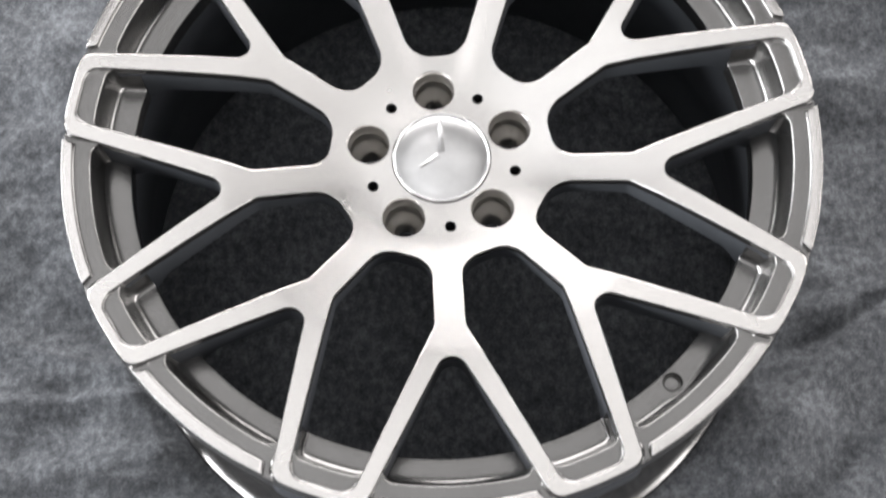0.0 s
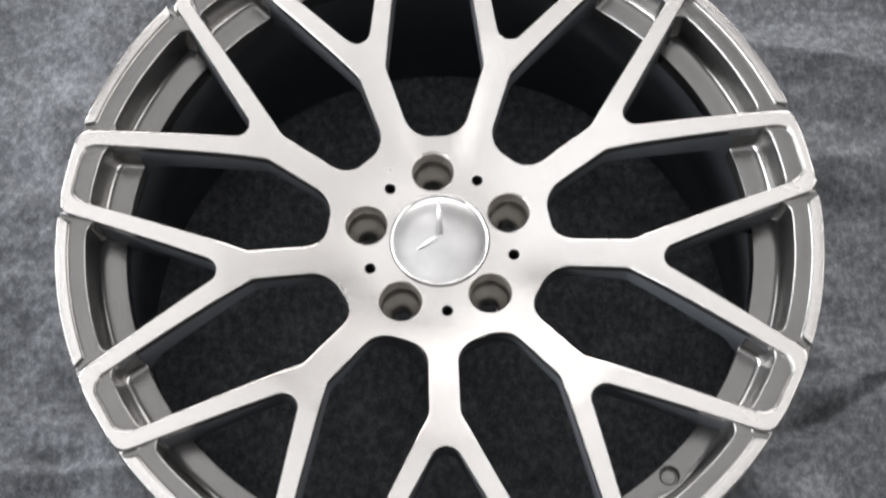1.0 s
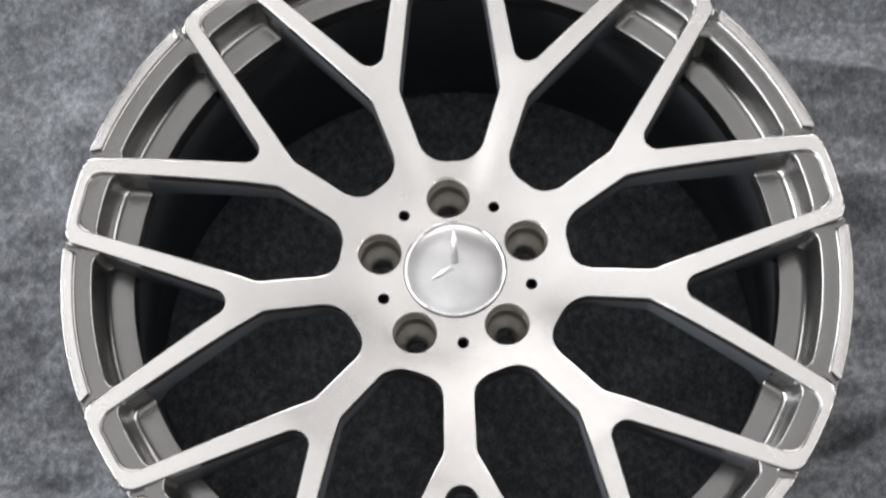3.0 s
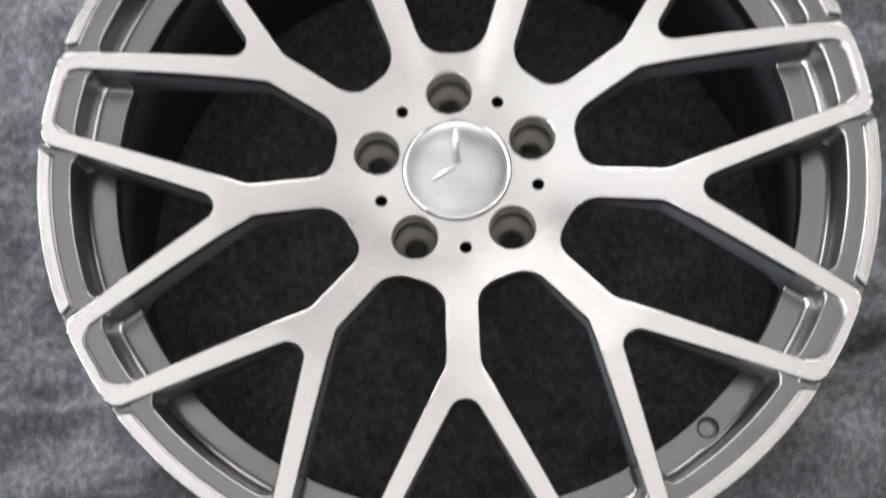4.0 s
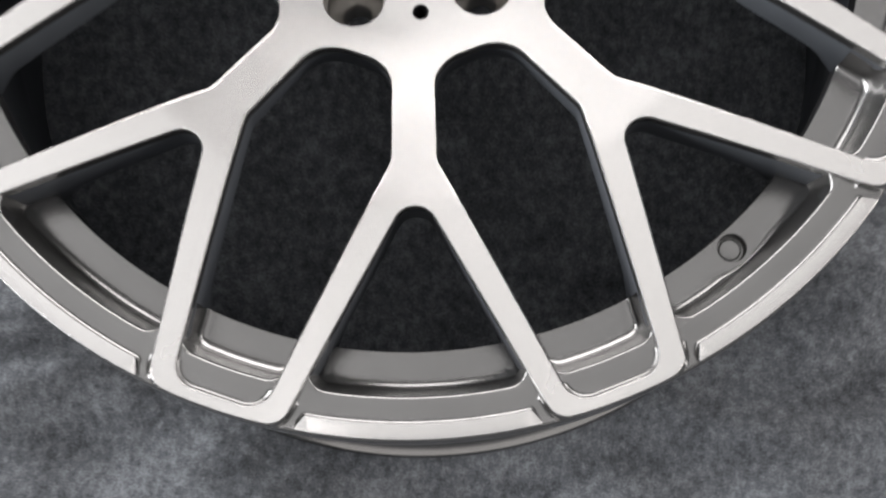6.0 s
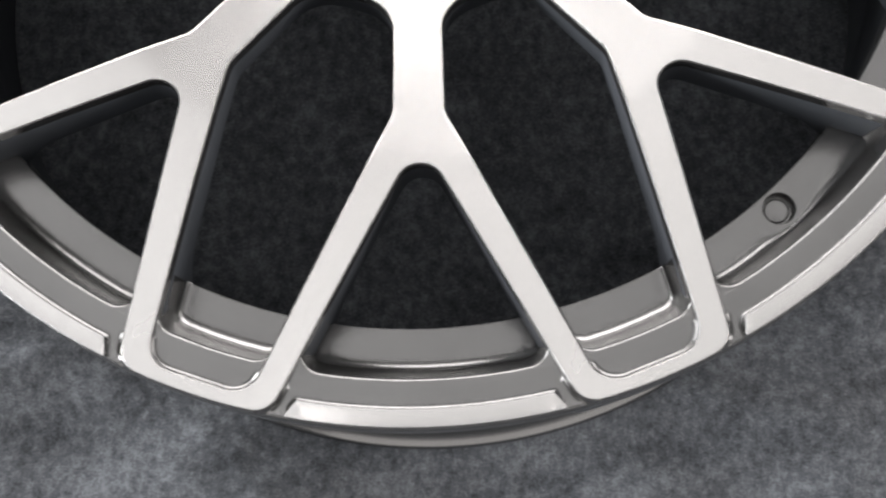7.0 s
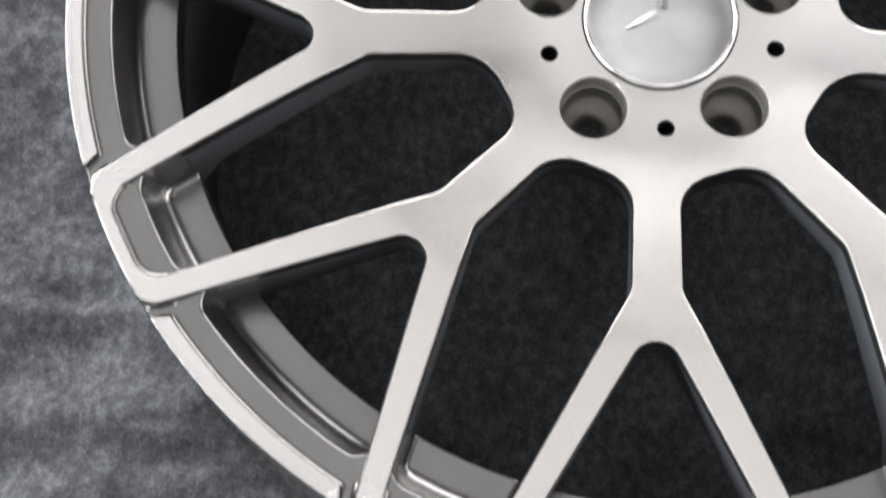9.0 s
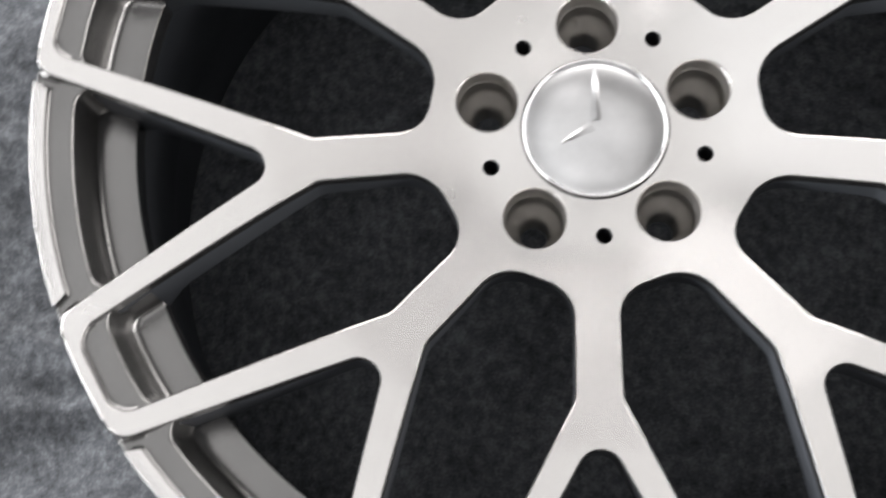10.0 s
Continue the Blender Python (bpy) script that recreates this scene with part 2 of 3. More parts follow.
# ---- felt sheet ----
# soft creases of the felt: from, to, half width, height
CREASES = ((-0.46, -0.136, -0.25, -0.119, 0.009, 0.0055), (-0.42, -0.200, -0.23, -0.176, 0.017, 0.008), (-0.42, -0.262, -0.20, -0.216, 0.015, 0.007),
           (-0.36, -0.315, -0.05, -0.300, 0.018, 0.006), (0.47, -0.020, 0.24, -0.215, 0.028, 0.013), (0.43, -0.140, 0.27, -0.255, 0.014, -0.006),
           (0.29, -0.105, 0.42, -0.060, 0.011, -0.005), (0.34, -0.265, 0.08, -0.310, 0.018, 0.006))


def felt_height(x, y):
    r = math.hypot(x, y)
    h = 0.024 * noise.fractal(Vector((x * 3.0, y * 5.5, 0.3)), 0.9, 2.1, 3)
    warp = 0.10 * noise.noise(Vector((x * 3.0, y * 3.0, 5.0)))
    ridge = 1 - abs(noise.noise(Vector((x * 1.8 + 3.1, (y + warp) * 7.0, 1.7))))
    h += 0.016 * ridge ** 6
    h += 0.004 * noise.fractal(Vector((x * 14.0, y * 24.0, 7.3)), 0.8, 2.1, 3)
    h += 0.0011 * noise.fractal(Vector((x * 62.0, y * 70.0, 3.9)), 0.8, 2.1, 2)
    wobble = 0.012 * noise.noise(Vector((x * 13.0, y * 13.0, 2.2)))
    for ax, ay, bx, by, wide, high in CREASES:
        ux, uy = bx - ax, by - ay
        length = math.hypot(ux, uy)
        along = ((x - ax) * ux + (y - ay) * uy) / (length * length)
        if -0.2 < along < 1.2:
            across = ((x - ax) * uy - (y - ay) * ux) / length + wobble
            fade = min(1.0, max(0.0, min(along + 0.2, 1.2 - along) / 0.35))
            h += 2.2 * high * fade * math.exp(-(across / wide) ** 2)
    away = min(1.0, max(0.0, (r - 0.272) / 0.03))
    inner = 1 - min(1.0, max(0.0, (r - 0.20) / 0.05))
    return max(-0.010, h * (0.9 * away + 0.3 * inner))


def felt_sheet():
    bm = bmesh.new()
    n, size = 460, 1.5
    line = [size * (0.32 * u + 0.68 * u ** 3) for u in (-1 + 2 * i / n for i in range(n + 1))]
    grid = [[bm.verts.new((x, y, felt_height(x, y))) for y in line] for x in line]
    for i in range(n):
        for j in range(n):
            bm.faces.new((grid[i][j], grid[i + 1][j], grid[i + 1][j + 1], grid[i][j + 1]))
    ob = part("felt_sheet", bm, FELT, smooth=3)
    tagged(ob, "grey melange felt sheet with soft creases, spread under the wheel", "felt sheet")


felt_sheet()

# ---- alloy wheel ----
SECTORS = 9
STEP = 360 / SECTORS
FIRST = -90.0                      # a stem points this way
HUB_R, RIM_R = 0.0838, 0.2826      # seam of the hub disc, outer edge of the face
DISH = ((0.0, -0.0422), (0.065, -0.0422), (0.09, -0.0350), (0.12, -0.0255), (0.145, -0.0184), (0.1655, -0.0127), (0.1675, -0.0122), (0.20, -0.0072), (0.24, -0.003), (0.2822, 0.0), (0.3, 0.0))


def ease(r):
    """Width over which the face turns from one slope to the next: broad, but crisp just outside the forks."""
    return 0.012 - 0.0095 * math.exp(-((r - 0.1665) / 0.012) ** 2)


def dish(r):
    """Height of the face over the radius, smooth between the design radii."""
    xs, zs = [p[0] for p in DISH], [p[1] for p in DISH]
    d = ease(r)
    return HEIGHT + float(sum(np.interp(abs(r + k * d / 2), xs, zs) * w for k, w in ((-2, 1), (-1, 2), (0, 3), (1, 2), (2, 1)))) / 9


def turned_normals(ob):
    """Gives the machined face the clean normals of a turned surface; all else keeps its own."""
    me = ob.data
    if sum(p.normal.z * p.area for p in me.polygons if p.material_index == 0) < 0:
        me.flip_normals()

    def slope(r):
        h = ease(r) / 3
        return sum(dish(r + k * h + h) - dish(r + k * h - h) for k in (-2, -1, 0, 1, 2)) / (10 * h)

    on_face = [abs(v.co.z - dish(math.hypot(v.co.x, v.co.y))) < 2e-5 for v in me.vertices]
    loop_normals = [(0.0, 0.0, 0.0)] * len(me.loops)
    for poly in me.polygons:
        if all(on_face[i] for i in poly.vertices):
            for k in poly.loop_indices:
                x, y, _ = me.vertices[me.loops[k].vertex_index].co
                r = max(1e-5, math.hypot(x, y))
                g = slope(r) if r > 0.05 else 0.0
                loop_normals[k] = tuple(Vector((-g * x / r, -g * y / r, 1.0)).normalized())
    me.normals_split_custom_set(loop_normals)
    return ob


def thickness(r):
    return float(np.interp(r, (0.08, 0.13, 0.17, 0.225, 0.24, 0.29), (0.022, 0.022, 0.027, 0.031, 0.048, 0.050)))


wheel = tagged(new("alloy_wheel"), "machined silver and gunmetal forged alloy wheel lying face up on felt", "wheel")


FLAT = -0.0044                     # the lacquered flat of the rim
# the hollow fillet beside each raised piece: distance from it and rise over the flat
BEAD = ((0.0, 0.0024), (0.0002, 0.0016), (0.0006, 0.0010), (0.0012, 0.00055), (0.0019, 0.00025), (0.0026, 0.00006), (0.0033, -0.0001))


def bevel(r):
    """Width of the eased edge of the machined face: narrow round the hub, broader along the arms."""
    return float(np.interp(r, (0.150, 0.172, 0.270, 0.278), (0.0003, 0.0004, 0.0004, 0.0003)))


def solid(vs, tris, chains, name, parent):
    """A curved plate: machined top, small bright chamfer, painted shoulders along the chains (point, outward normal),
    dark flanks and back; the dark of the flanks is painted shade.
    """
    bm = bmesh.new()
    top = {}
    inward = {(round(p.x, 6), round(p.y, 6)): p - nrm * bevel(p.length) for chain in chains for p, nrm in chain}
    for i, v in enumerate(vs):
        w = inward.get((round(v.x, 6), round(v.y, 6)), v)
        top[i] = bm.verts.new((w.x, w.y, dish(w.length)))
    low = {i: bm.verts.new((v.x, v.y, dish(v.length) - thickness(v.length))) for i, v in enumerate(vs)}
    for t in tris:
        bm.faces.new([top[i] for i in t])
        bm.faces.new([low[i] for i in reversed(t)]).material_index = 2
    where = {(round(v.x, 6), round(v.y, 6)): i for i, v in enumerate(vs)}
    for chain in chains:
        rows = []
        for p, nrm in chain:
            i = where[(round(p.x, 6), round(p.y, 6))]
            z = dish(p.length)
            q1, q2 = p + nrm * 0.0004, p + nrm * 0.0006
            f = min(1.0, max(0.0, (p.length - 0.2640) / 0.0030)) * min(1.0, max(0.0, (0.2828 - p.length) / 0.0035))
            row = [top[i], bm.verts.new((p.x, p.y, z - 0.00012 - 0.05 * bevel(p.length))), bm.verts.new((q1.x, q1.y, z - 0.0006)), bm.verts.new((q2.x, q2.y, z - 0.0010))]
            for j, (out, rise) in enumerate(BEAD):
                q = p + nrm * (0.0006 + out * f)
                rise = rise * f - 0.0006 * j * (1 - f)
                row.append(bm.verts.new((q.x, q.y, HEIGHT + FLAT + rise + (z - HEIGHT) * (1 - f))))
            q3 = p + nrm * (0.0006 + 0.0034 * f + 0.0004 * min(1.0, max(0.0, (p.length - 0.16) / 0.06)))
            row += [bm.verts.new((q3.x, q3.y, z - thickness(p.length))), low[i]]
            rows.append(row)
        for a, b in zip(rows, rows[1:]):
            for k in range(len(a) - 1):
                if a[k] is b[k]:
                    continue
                fc = bm.faces.new((a[k], b[k], b[k + 1], a[k + 1]))
                # shoulders keep the lacquer; flanks below get the dark that stands for shade
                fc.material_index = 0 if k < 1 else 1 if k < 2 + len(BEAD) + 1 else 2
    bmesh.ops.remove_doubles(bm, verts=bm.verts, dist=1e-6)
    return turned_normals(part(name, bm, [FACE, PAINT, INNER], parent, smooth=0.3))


def with_normals(points, side, ends):
    """Each point with the normal on the given side (+1 left of the way, -1 right); ends: fixed normals of first and last."""
    out = []
    for i, p in enumerate(points):
        t = (points[min(i + 1, len(points) - 1)] - points[max(i - 1, 0)]).normalized()
        n = Vector((-t.y, t.x)) * side
        out.append((p, n))
    if ends[0]:
        out[0] = (points[0], ends[0])
    if ends[1]:
        out[-1] = (points[-1], ends[1])
    return out


def make_spoke():
    half = STEP / 2
    window = rounded([(0.0858, 0, 0), (0.0858, 0.0200, 0.0215), (0.1392, 0.0390, 0.012), (0.2768, 0.0232, 0.0125), (0.2768, 0, 0)])
    # upper half: loop axis at +half; the window's lower flank faces the stem
    win_up = turned(mirrored(window), half)
    slope = math.tan(radians(28.6))
    apex = 0.1560
    far = 0.2756
    fork_edge = rounded([(apex + 0.06, -0.06 * slope, 0), (apex, 0, 0.0111), (far, (far - apex) * slope, 0.010)] + [tuple(turned([Vector((RIM_R, 0))], 13.35 * (1 - k) + half * k)[0]) + (0,) for k in (0.16, 0.4, 0.7, 1.0)])
    # keep the half above the stem axis, starting on it
    top_half = [p for p in fork_edge if p.y > 1e-5]
    start = Vector((min(p.x for p in fork_edge), 0))
    edge_up = [start] + top_half
    low_edge, low_win = mirrored(edge_up), mirrored(win_up)
    a0 = half
    seam = [Vector((HUB_R * math.cos(radians(a0 - STEP * i / 16)), HUB_R * math.sin(radians(a0 - STEP * i / 16)))) for i in range(17)]
    outline = seam + low_win + list(reversed(low_edge)) + edge_up[1:] + list(reversed(win_up))
    clean = [outline[0]]
    for p in outline[1:]:
        if (p - clean[-1]).length > 1e-6:
            clean.append(p)
    vs, tris = fill(clean, [], 0.006)
    axis_up = Vector((math.cos(radians(half)), math.sin(radians(half))))
    axis_lo = Vector((axis_up.x, -axis_up.y))
    chains = [with_normals(win_up, 1, (axis_up, -axis_up)), with_normals(low_win, -1, (axis_lo, -axis_lo)),
              with_normals(list(reversed(low_edge)) + edge_up[1:], -1, (axis_lo, axis_up))]
    return solid(vs, tris, chains, "spoke", wheel)


spoke = make_spoke()
spoke.rotation_euler = (0, 0, radians(FIRST))
for k in range(1, SECTORS):
    other = new("spoke", spoke.data)
    other.parent = wheel
    other.rotation_euler = (0, 0, radians(FIRST + STEP * k))

# hub disc with its holes
BOLT_R, BOLT_HOLE, PIN_HOLE, CAP_R = 0.0580, 0.0165, 0.0043, 0.0386
BOLT_TURN, PIN_TURN = -122.26, -85.8


def circle(cx, cy, r, n):
    return [Vector((cx + r * math.cos(2 * math.pi * i / n), cy + r * math.sin(2 * math.pi * i / n))) for i in range(n)]


def ring_places(turn):
    return [(BOLT_R * math.cos(radians(turn + 72 * i)), BOLT_R * math.sin(radians(turn + 72 * i))) for i in range(5)]


def make_hub():
    n = 16 * SECTORS
    outline = [Vector((HUB_R * math.cos(radians(FIRST + 20 + 360 * i / n)), HUB_R * math.sin(radians(FIRST + 20 + 360 * i / n)))) for i in range(n)]
    holes = [circle(0, 0, CAP_R, 96)] + [circle(x, y, BOLT_HOLE, 48) for x, y in ring_places(BOLT_TURN)] + [circle(x, y, PIN_HOLE, 20) for x, y in ring_places(PIN_TURN)]
    vs, tris = fill(outline, holes, 0.005)
    bm = bmesh.new()
    top = [bm.verts.new((v.x, v.y, dish(v.length))) for v in vs]
    low = [bm.verts.new((v.x, v.y, HEIGHT - 0.062)) for v in vs]
    for t in tris:
        bm.faces.new([top[i] for i in t])
        bm.faces.new([low[i] for i in reversed(t)]).material_index = 1
    bmesh.ops.remove_doubles(bm, verts=bm.verts, dist=1e-6)
    turned_normals(part("hub", bm, [FACE, PAINT], wheel, smooth=0.3))


make_hub()


def bolt_hole(cx, cy):
    z = dish(BOLT_R)
    bm = bmesh.new()
    profile = [(0.0172, z + 0.0002), (0.0168, z + 0.0001), (0.0164, z - 0.0004), (0.0161, z - 0.0012), (0.0160, z - 0.0105), (0.0156, z - 0.0112), (0.0153, z - 0.0116), (0.0152, z - 0.0212)]
    profile += [(0.0149, z - 0.0228), (0.0139, z - 0.0246), (0.0118, z - 0.0276), (0.0096, z - 0.0306), (0.0084, z - 0.0324), (0.0078, z - 0.0340), (0.0075, z - 0.0365), (0.0074, z - 0.0480)]
    lathe(bm, profile, 48, cx, cy, mats=[0] * 3 + [1] * (len(profile) - 4))
    part("bolt_seat", bm, [FACE, SEAT], wheel, "bare turned metal bolt seat")


for bx, by in ring_places(BOLT_TURN):
    bolt_hole(bx, by)
for bx, by in ring_places(PIN_TURN):
    z = dish(BOLT_R)
    bm = bmesh.new()
    lathe(bm, [(PIN_HOLE + 0.0002, z + 0.0001), (PIN_HOLE - 0.0001, z - 0.0006), (PIN_HOLE - 0.0002, z - 0.03), (0, z - 0.03)], 20, bx, by)
    # the shade down the hole is put in as a near-black lining
    part("pin_hole", bm, DARK, wheel, "small drilled hole, its shade painted near-black")


def arc(cr, cz, r, a0, a1, n=5):
    """Points of a rounded edge of the turned profile."""
    return [(cr + r * math.cos(radians(a0 + (a1 - a0) * i / n)), cz + r * math.sin(radians(a0 + (a1 - a0) * i / n))) for i in range(n + 1)]


def make_barrel():
    h = HEIGHT
    front = [(0.2440, -0.0475), (0.2642, -0.0475), (0.2652, -0.0100)]
    flange = [(0.2806, -0.0100), (0.2815, -0.0066)] + [(0.2818 + 0.0024 * math.cos(radians(a)), -0.0134 + 0.0068 * math.sin(radians(a))) for a in range(86, -51, -8)] + [(0.2800, -0.0215), (0.2740, -0.0232), (0.2700, -0.0262)]
    outside = [(0.2685, -0.032), (0.2675, -0.058), (0.2690, -0.062), (0.2692, -0.066), (0.2670, -0.072), (0.2545, -0.088), (0.2510, -0.094), (0.2500, -0.100), (0.2500, -0.134),
               (0.2510, -0.140), (0.2540, -0.147), (0.2650, -0.190), (0.2666, -0.197), (0.2658, -0.197), (0.2652, -0.202), (0.2666, -0.216), (0.2692, -0.228), (0.2726, -0.2375), (0.2762, -0.2440)]
    rear = arc(0.2784, -0.2520, 0.0050, 65, -90, 12) + [(0.2680, -0.2570), (0.2620, -0.2530)]
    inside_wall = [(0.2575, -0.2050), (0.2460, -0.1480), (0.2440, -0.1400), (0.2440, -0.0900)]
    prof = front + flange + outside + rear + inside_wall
    # the inside gets a darker, duller tone than the outside
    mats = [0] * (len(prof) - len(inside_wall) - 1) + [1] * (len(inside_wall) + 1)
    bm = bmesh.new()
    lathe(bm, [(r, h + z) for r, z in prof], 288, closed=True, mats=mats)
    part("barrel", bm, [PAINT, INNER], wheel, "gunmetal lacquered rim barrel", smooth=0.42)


make_barrel()


def pad_outline(r0, r1, a_in, a_out, corner, notch=None):
    """Outline of a pad on the rim, mirror-symmetric to the x axis; notch: (radius, size) of a round cut in its outer edge."""
    def at(r, a):
        return (r * math.cos(radians(a)), r * math.sin(radians(a)))
    n = 14
    pts = [at(r0, a_in * (2 * i / n - 1)) + (corner * 0.25 if i in (0, n) else 0,) for i in range(n + 1)]
    outer = [at(r1, a_out * (1 - 2 * i / n)) + (corner if i in (0, n) else 0,) for i in range(n + 1)]
    if notch:
        c, q = notch
        outer = [p for p in outer if math.hypot(p[0] - c, p[1]) > q + 0.002]
        up = [p for p in outer if p[1] > 0]
        down = [p for p in outer if p[1] < 0]
        a_cut = math.degrees(math.acos((r1 * r1 - q * q - c * c) / (2 * q * c)))
        bite = [(c + q * math.cos(radians(a)), q * math.sin(radians(a)), 0) for a in np.linspace(a_cut, 360 - a_cut, 21)]
        outer = up + bite + down
    loop = pts + outer
    sharp = [p for p in loop if p[2] > 0]
    loop = [p for p in loop if p[2] > 0 or all(math.hypot(p[0] - q[0], p[1] - q[1]) > 1.6 * q[2] + 0.0005 for q in sharp)]
    line = rounded([((loop[0][0] + loop[-1][0]) / 2, (loop[0][1] + loop[-1][1]) / 2, 0)] + loop + [((loop[0][0] + loop[-1][0]) / 2, (loop[0][1] + loop[-1][1]) / 2, 0)], 0.0006)
    return line[:-1]


def pad(name, r0, r1, a_in, a_out, turn, z0, z1, base, mat, label="", corner=0.0060, edge=0.0030, notch=None, foot=None, outline=None):
    """A raised curved pad on the rim with rounded corners and a rolled edge."""
    loop = outline or pad_outline(r0, r1, a_in, a_out, corner, notch)
    m = len(loop)
    normals = []
    for i in range(m):
        t = (loop[(i + 1) % m] - loop[i - 1]).normalized()
        normals.append(Vector((-t.y, t.x)))

    def z_at(p):
        f = (p.length - r0) / (r1 - r0)
        return HEIGHT + z0 + (z1 - z0) * f

    # the rolled edge is narrow on the side of the axis and wide on the side of the rim
    roll = []
    for p in loop:
        f = min(1.0, max(0.0, (p.length - r0 - 0.001) / 0.005))
        roll.append(edge * (0.3 + 0.7 * f * f * (3 - 2 * f)))
    inset = [p - n * e for p, n, e in zip(loop, normals, roll)]
    vs, tris = fill(inset, [], 0.008)
    bm = bmesh.new()
    top = [bm.verts.new((v.x, v.y, z_at(v))) for v in vs]
    for t in tris:
        bm.faces.new([top[i] for i in t])
    rows = [top[:m]]
    for k in range(1, 5):
        a = radians(90 * k / 4)
        rows.append([bm.verts.new((*(p - n * e * (1 - math.sin(a))), z_at(p) - e * (1 - math.cos(a)))) for p, n, e in zip(loop, normals, roll)])
    # a hollow foot all round but for the side of the rim edge
    feet = [(foot or 0.0) * min(1.0, max(0.02, (r1 - 0.0008 - p.length) / 0.0025)) for p in loop]
    if foot:
        for out, rise in BEAD:
            rows.append([bm.verts.new((*(p + n * (g * out / BEAD[-1][0])), HEIGHT + FLAT + rise)) for p, n, g in zip(loop, normals, feet)])
    rows.append([bm.verts.new((*(p + n * g), HEIGHT + base)) for p, n, g in zip(loop, normals, feet)])
    for j, (a, b) in enumerate(zip(rows, rows[1:])):
        for i in range(m):
            k = (i + 1) % m
            bm.faces.new((a[i], a[k], b[k], b[i])).material_index = 1 if foot and j >= 1 else 0
    ob = part(name, bm, mat, wheel, label, smooth=0.6)
    ob.rotation_euler = (0, 0, radians(turn))
    return ob


def repeat(ob, turns):
    for k in turns:
        o = new(ob.name.split(".")[0], ob.data)
        o.parent = wheel
        o.rotation_euler = (0, 0, radians(k))
        if "label" in ob:
            o["label"] = ob["label"]


def fork_flat():
    """Outline of the lacquered flat in a fork, on which the machined strip stands."""
    def at(r, a, c=0):
        return (r * math.cos(radians(a)), r * math.sin(radians(a)), c)
    n = 12
    loop = [at(0.2630, 12.7 * (2 * i / n - 1), 0.0008 if i in (0, n) else 0) for i in range(n + 1)]
    loop += [at(0.2824, 13.3 * (1 - 2 * i / n), 0.0008 if i in (0, n) else 0) for i in range(n + 1)]
    mid = ((loop[0][0] + loop[-1][0]) / 2, (loop[0][1] + loop[-1][1]) / 2, 0)
    return rounded([mid] + loop + [mid], 0.0005)[:-1]


def loop_flat():
    """Outline of the lacquered floor inside a loop, rounded like the loop itself."""
    def at(r, a, c=0):
        return (r * math.cos(radians(a)), r * math.sin(radians(a)), c)
    loop = [at(0.2630, a, 0.0008 if abs(a) > 5 else 0) for a in (-5.7, -2.5, 0, 2.5, 5.7)] + [at(0.2774, 4.9, 0.0108), at(0.2774, 0), at(0.2774, -4.9, 0.0108)]
    mid = ((loop[0][0] + loop[-1][0]) / 2, (loop[0][1] + loop[-1][1]) / 2, 0)
    return rounded([mid] + loop + [mid], 0.0006)[:-1]


flat_fork = pad("rim_flat", 0.2644, 0.2820, 0, 0, FIRST, -0.0044, -0.0042, -0.0100, PAINT, "gunmetal lacquered flat of the rim", edge=0.0005, outline=fork_flat())
repeat(flat_fork, [FIRST + STEP * k for k in range(1, SECTORS)])
flat_loop = pad("rim_flat", 0.2644, 0.2753, 0, 0, FIRST + STEP / 2, -0.0044, -0.0042, -0.0100, PAINT, "gunmetal lacquered floor of the loop", edge=0.0005, outline=loop_flat())
repeat(flat_loop, [FIRST + STEP * (k + 0.5) for k in range(1, SECTORS)])
strip = pad("rim_strip", 0.2750, RIM_R, 11.1, 12.05, FIRST, 0.0002, 0.0, -0.0105, [FACE, PAINT], "machined bright strip of the rim edge", 0.0008, 0.0005, foot=0.0033)
repeat(strip, [FIRST + STEP * k for k in range(1, SECTORS)])
VALVE = 1                          # the fork that holds the valve


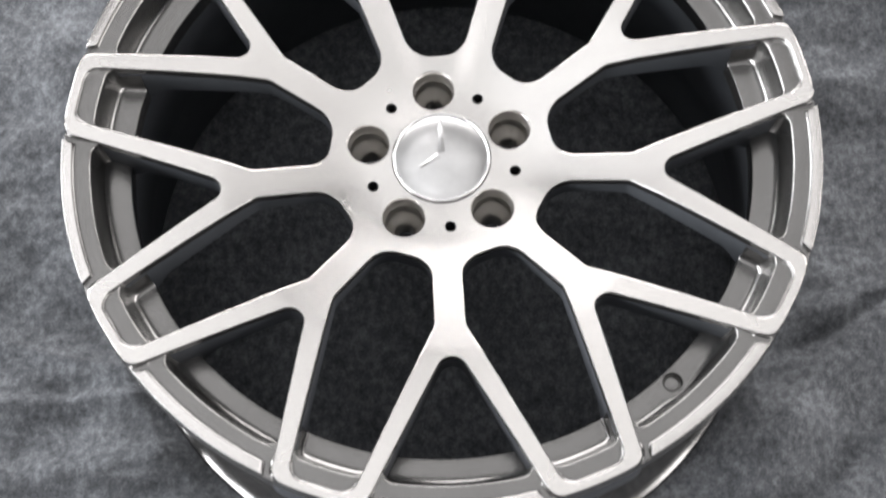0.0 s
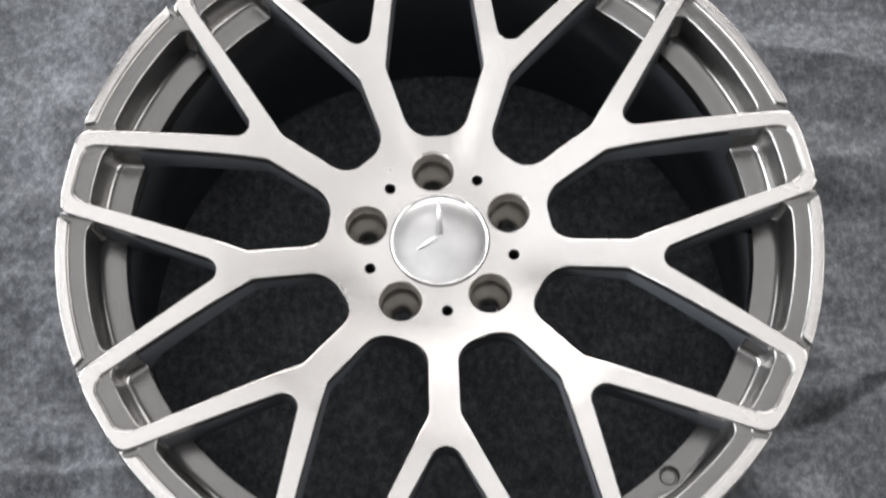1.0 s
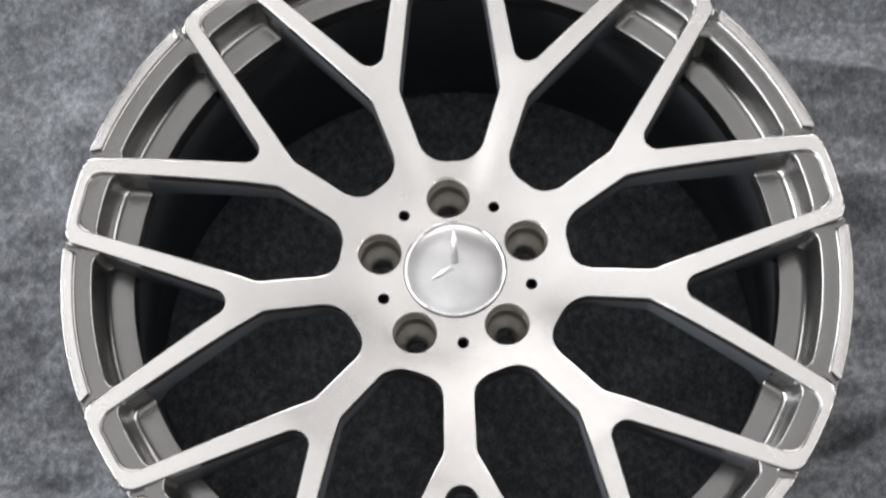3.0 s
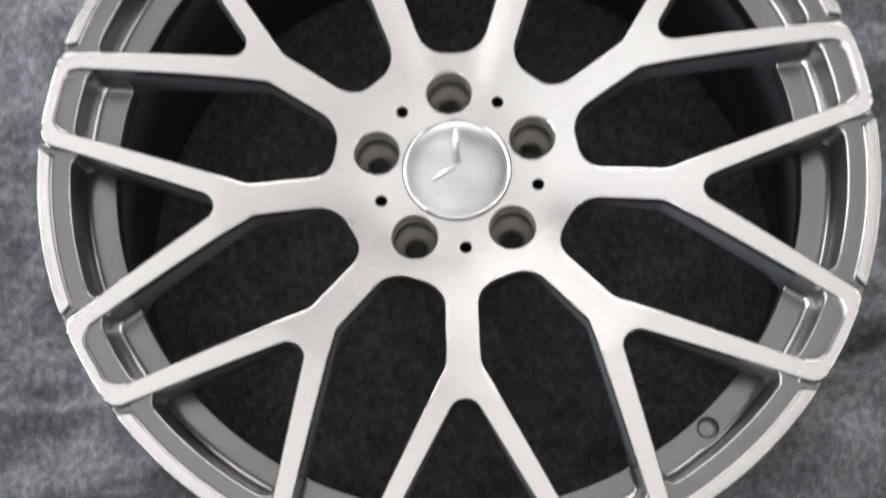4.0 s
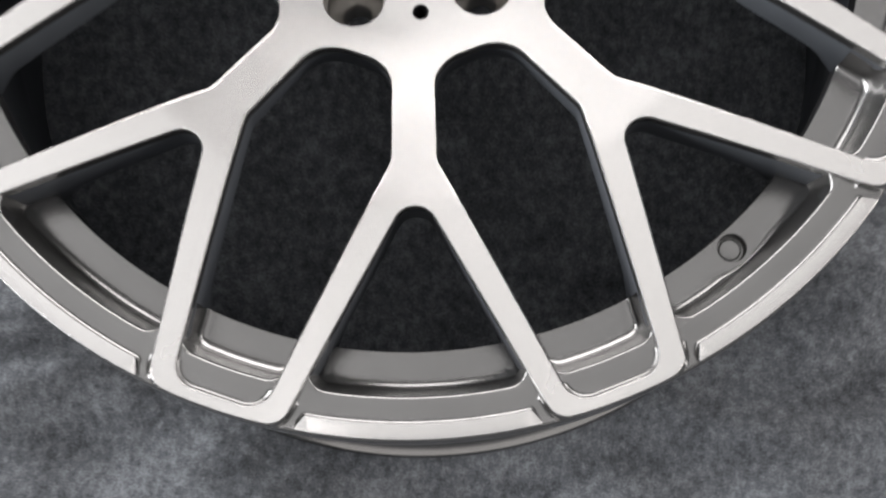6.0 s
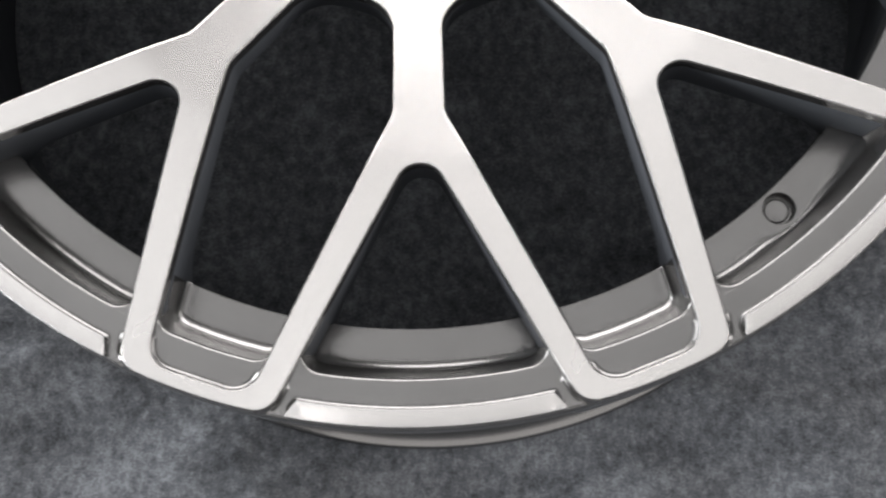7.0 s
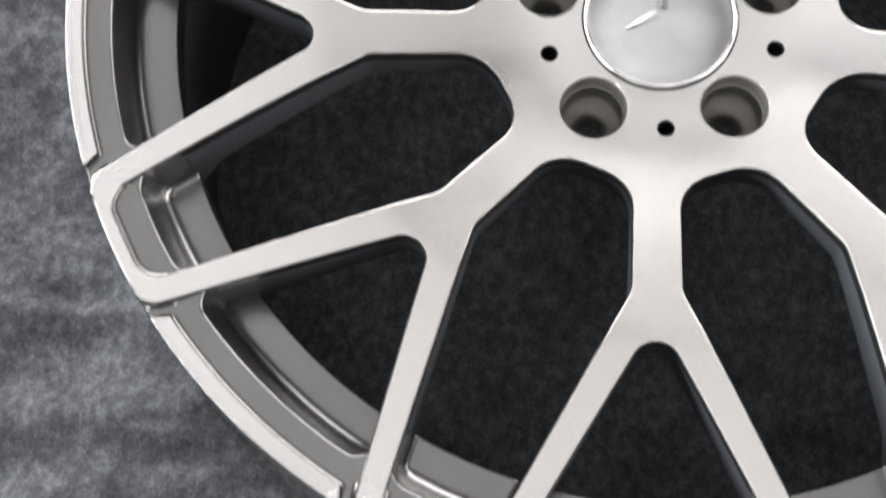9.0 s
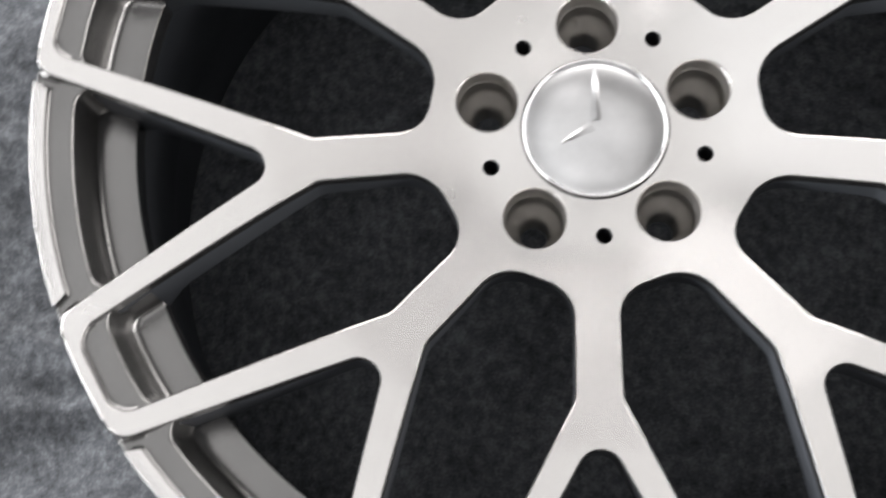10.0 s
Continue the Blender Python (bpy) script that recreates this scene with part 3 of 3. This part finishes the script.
def pocket(a_in, a_out, turn, fillet, corner, slot, label, bore=False):
    """The ledge between two arms: a milled floor that rises to the wall in a hollow fillet, may drop into a narrow slot
    beside each arm, shaped in to darken that edge, and drops off towards the axis.
    """
    r0, r1 = 0.2383, 0.2573
    def at(r, a, c=0):
        return (r * math.cos(radians(a)), r * math.sin(radians(a)), c)
    n = 12
    arc_pts = [at(r1, a_out * (2 * i / n - 1), corner if i in (0, n) else 0) for i in range(n + 1)]
    reach = math.degrees(1.7 * corner / r1)
    arc_pts = [p for p in arc_pts if p[2] or abs(math.degrees(math.atan2(p[1], p[0]))) < a_out - reach]
    chain = rounded([at(r0, -a_in)] + arc_pts + [at(r0, a_in)], 0.0006)
    m = len(chain)
    normals = []
    for i, p in enumerate(chain):
        t = (chain[min(i + 1, m - 1)] - chain[max(i - 1, 0)]).normalized()
        normals.append(Vector((t.y, -t.x)))

    def floor_z(p):
        return HEIGHT - 0.0338 + 0.10 * max(0.0, p.length - r0)

    # the hollow towards the wall is wider than the slots beside the arms
    facing = [max(0.0, q.dot(p.normalized())) ** 1.5 for p, q in zip(chain, normals)]
    size = [fillet + (0.0074 - fillet) * f for f in facing]
    centre = (0.2466, -0.0011)
    if bore:        # the hollow gives way to the bore
        size = [e * (1 - 0.62 * f * math.exp(-((p.y - centre[1]) / 0.0115) ** 4)) for p, e, f in zip(chain, size, facing)]

    def moved(f):
        row = [p - q * (e * f) for p, q, e in zip(chain, normals, size)]
        for i in (0, -1):
            row[i] = row[i] * (r0 / row[i].length)
        return row

    steps = 10
    rows_xy, rows_z = [], []
    for k in range(steps + 1):
        a = radians(90 * k / steps)
        row = moved(1 - math.sin(a))
        rows_xy.append(row)
        rows_z.append([floor_z(p) + (0.68 * e * (f if slot else 1.0) - slot * (1 - f)) * (1 - math.cos(a)) for p, e, f in zip(row, size, facing)])
    low = rows_xy[0]
    a0 = math.atan2(low[-1].y, low[-1].x)
    front = [Vector((r0 * math.cos(a0 * (1 - i / 20)), r0 * math.sin(a0 * (1 - i / 20)))) for i in range(1, 40)]
    hole = circle(*centre, 0.0074, 32) if bore else None
    vs, tris = fill(low + front, [hole] if hole else [], 0.005)
    bm = bmesh.new()
    top = [bm.verts.new((v.x, v.y, floor_z(v))) for v in vs]
    for t in tris:
        bm.faces.new([top[i] for i in t])
    grid = [top[:m]] + [[bm.verts.new((p.x, p.y, z)) for p, z in zip(r, zs)] for r, zs in zip(rows_xy[1:], rows_z[1:])]
    # the wall leans outwards and rolls over into the flat of the rim
    for lean, z in [(0.0043, -0.0078)] + [(0.0044 + 0.0022 * (1 - math.cos(radians(15 * k))), -0.0073 + 0.0027 * math.sin(radians(15 * k))) for k in range(1, 7)]:
        lean_at = [lean * (0.1 + 0.9 * f) + 0.0006 * (1 - f) for f in facing]
        grid.append([bm.verts.new((p.x + q.x * k, p.y + q.y * k, HEIGHT + z)) for p, q, k in zip(chain, normals, lean_at)])
    # a shelf under the flat closes the rounded corners
    reach = [0.0064 + 0.0100 * max(0.0, q.dot(p.normalized())) for p, q in zip(chain, normals)]
    grid.append([bm.verts.new((p.x + q.x * e, p.y + q.y * e, HEIGHT - 0.0047)) for p, q, e in zip(chain, normals, reach)])
    for a, b in zip(grid, grid[1:]):
        for i in range(m - 1):
            bm.faces.new((a[i], a[i + 1], b[i + 1], b[i]))
    # the broken edge and the drop towards the axis
    lip = [g[-1] for g in reversed(grid[:11])] + top[m:m + len(front)] + [g[0] for g in grid[:11]]
    prev = lip
    for inward, drop in ((0.0003, 0.0001), (0.0006, 0.0005), (0.0007, None)):
        row = []
        for v in lip:
            p = Vector((v.co.x, v.co.y))
            p = p - p.normalized() * inward
            row.append(bm.verts.new((p.x, p.y, HEIGHT - 0.050 if drop is None else v.co.z - drop)))
        for i in range(len(lip) - 1):
            bm.faces.new((prev[i], prev[i + 1], row[i + 1], row[i]))
        prev = row
    if hole:
        prev = top[m + len(front):m + len(front) + 32]
        for r, dz in ((0.0071, -0.0004), (0.0070, -0.0056), (0.0066, -0.0062), (0.0058, -0.0062), (0.0054, -0.0056), (0.0049, -0.0062), (0.0020, -0.0066)):
            row = [bm.verts.new((c.x, c.y, floor_z(c) + dz)) for c in circle(*centre, r, 32)]
            for i in range(32):
                bm.faces.new((prev[i], prev[(i + 1) % 32], row[(i + 1) % 32], row[i]))
            prev = row
        bm.faces.new(prev)
    ob = part("ledge", bm, PAINT, wheel, label, smooth=0.6)
    ob.rotation_euler = (0, 0, radians(turn))
    return ob


ledge_fork = pocket(10.85, 11.85, FIRST, 0.0026, 0.0078, 0.0018, "gunmetal lacquered inner ledge")
repeat(ledge_fork, [FIRST + STEP * k for k in range(1, SECTORS) if k != VALVE])
pocket(10.85, 11.85, FIRST + STEP * VALVE, 0.0026, 0.0078, 0.0018, "gunmetal lacquered inner ledge with the round valve bore", bore=True)
ledge_loop = pocket(6.3, 5.35, FIRST + STEP / 2, 0.0032, 0.0078, 0.0, "gunmetal lacquered inner ledge")
repeat(ledge_loop, [FIRST + STEP * (k + 0.5) for k in range(1, SECTORS)])


# centre cap
def make_cap():
    z = dish(0.03)
    bm = bmesh.new()
    dome = [(0.0357, 0.0014), (0.0340, 0.0021), (0.0310, 0.0031), (0.0270, 0.0042), (0.0200, 0.0056), (0.0110, 0.0065), (0.0050, 0.0068), (0.0, 0.0069)]
    bezel = [(0.0378, -0.004), (0.0378, 0.0008), (0.0376, 0.0017), (0.0372, 0.0023), (0.0367, 0.0024), (0.0362, 0.0020), (0.0359, 0.0014)]
    lathe(bm, [(r, z + rise) for r, rise in bezel + dome], 96, mats=[0] * 7 + [1] * 7)
    cap = part("centre_cap", bm, [CHROME, SATIN], wheel, "domed chrome centre cap", smooth=1.2)
    bm = bmesh.new()
    lathe(bm, [(0.0385, z - 0.0002), (0.0384, z - 0.006), (0.0370, z - 0.006)], 96)
    # shade of the gap, put in as a near-black ring
    part("gap_shade", bm, DARK, cap, "gap round the cap, its shade painted near-black")
    # a plain tapered bar and a short bar in place of the maker's sign
    bm = bmesh.new()
    radii, rises = [r for r, _ in reversed(dome)], [rise for _, rise in reversed(dome)]
    for (ux, uy), reach in (((0.0, 1.0), 0.0325), ((-0.866, -0.5), 0.0200)):
        rows = []
        for k in range(9):
            d = 0.002 + (reach - 0.002) * k / 8
            half = 0.0030 * (1 - 0.75 * k / 8)
            rise = z + float(np.interp(d, radii, rises))
            rows.append([bm.verts.new((ux * d - uy * w * half, uy * d + ux * w * half, rise + up)) for w, up in ((-1, -0.0015), (-1, 0.0002), (0, 0.0011), (1, 0.0002), (1, -0.0015))])
        for a, b in zip(rows, rows[1:]):
            for i in range(4):
                bm.faces.new((a[i], a[i + 1], b[i + 1], b[i]))
    part("emblem", bm, SATIN, cap, "raised plain bars on the cap")


make_cap()
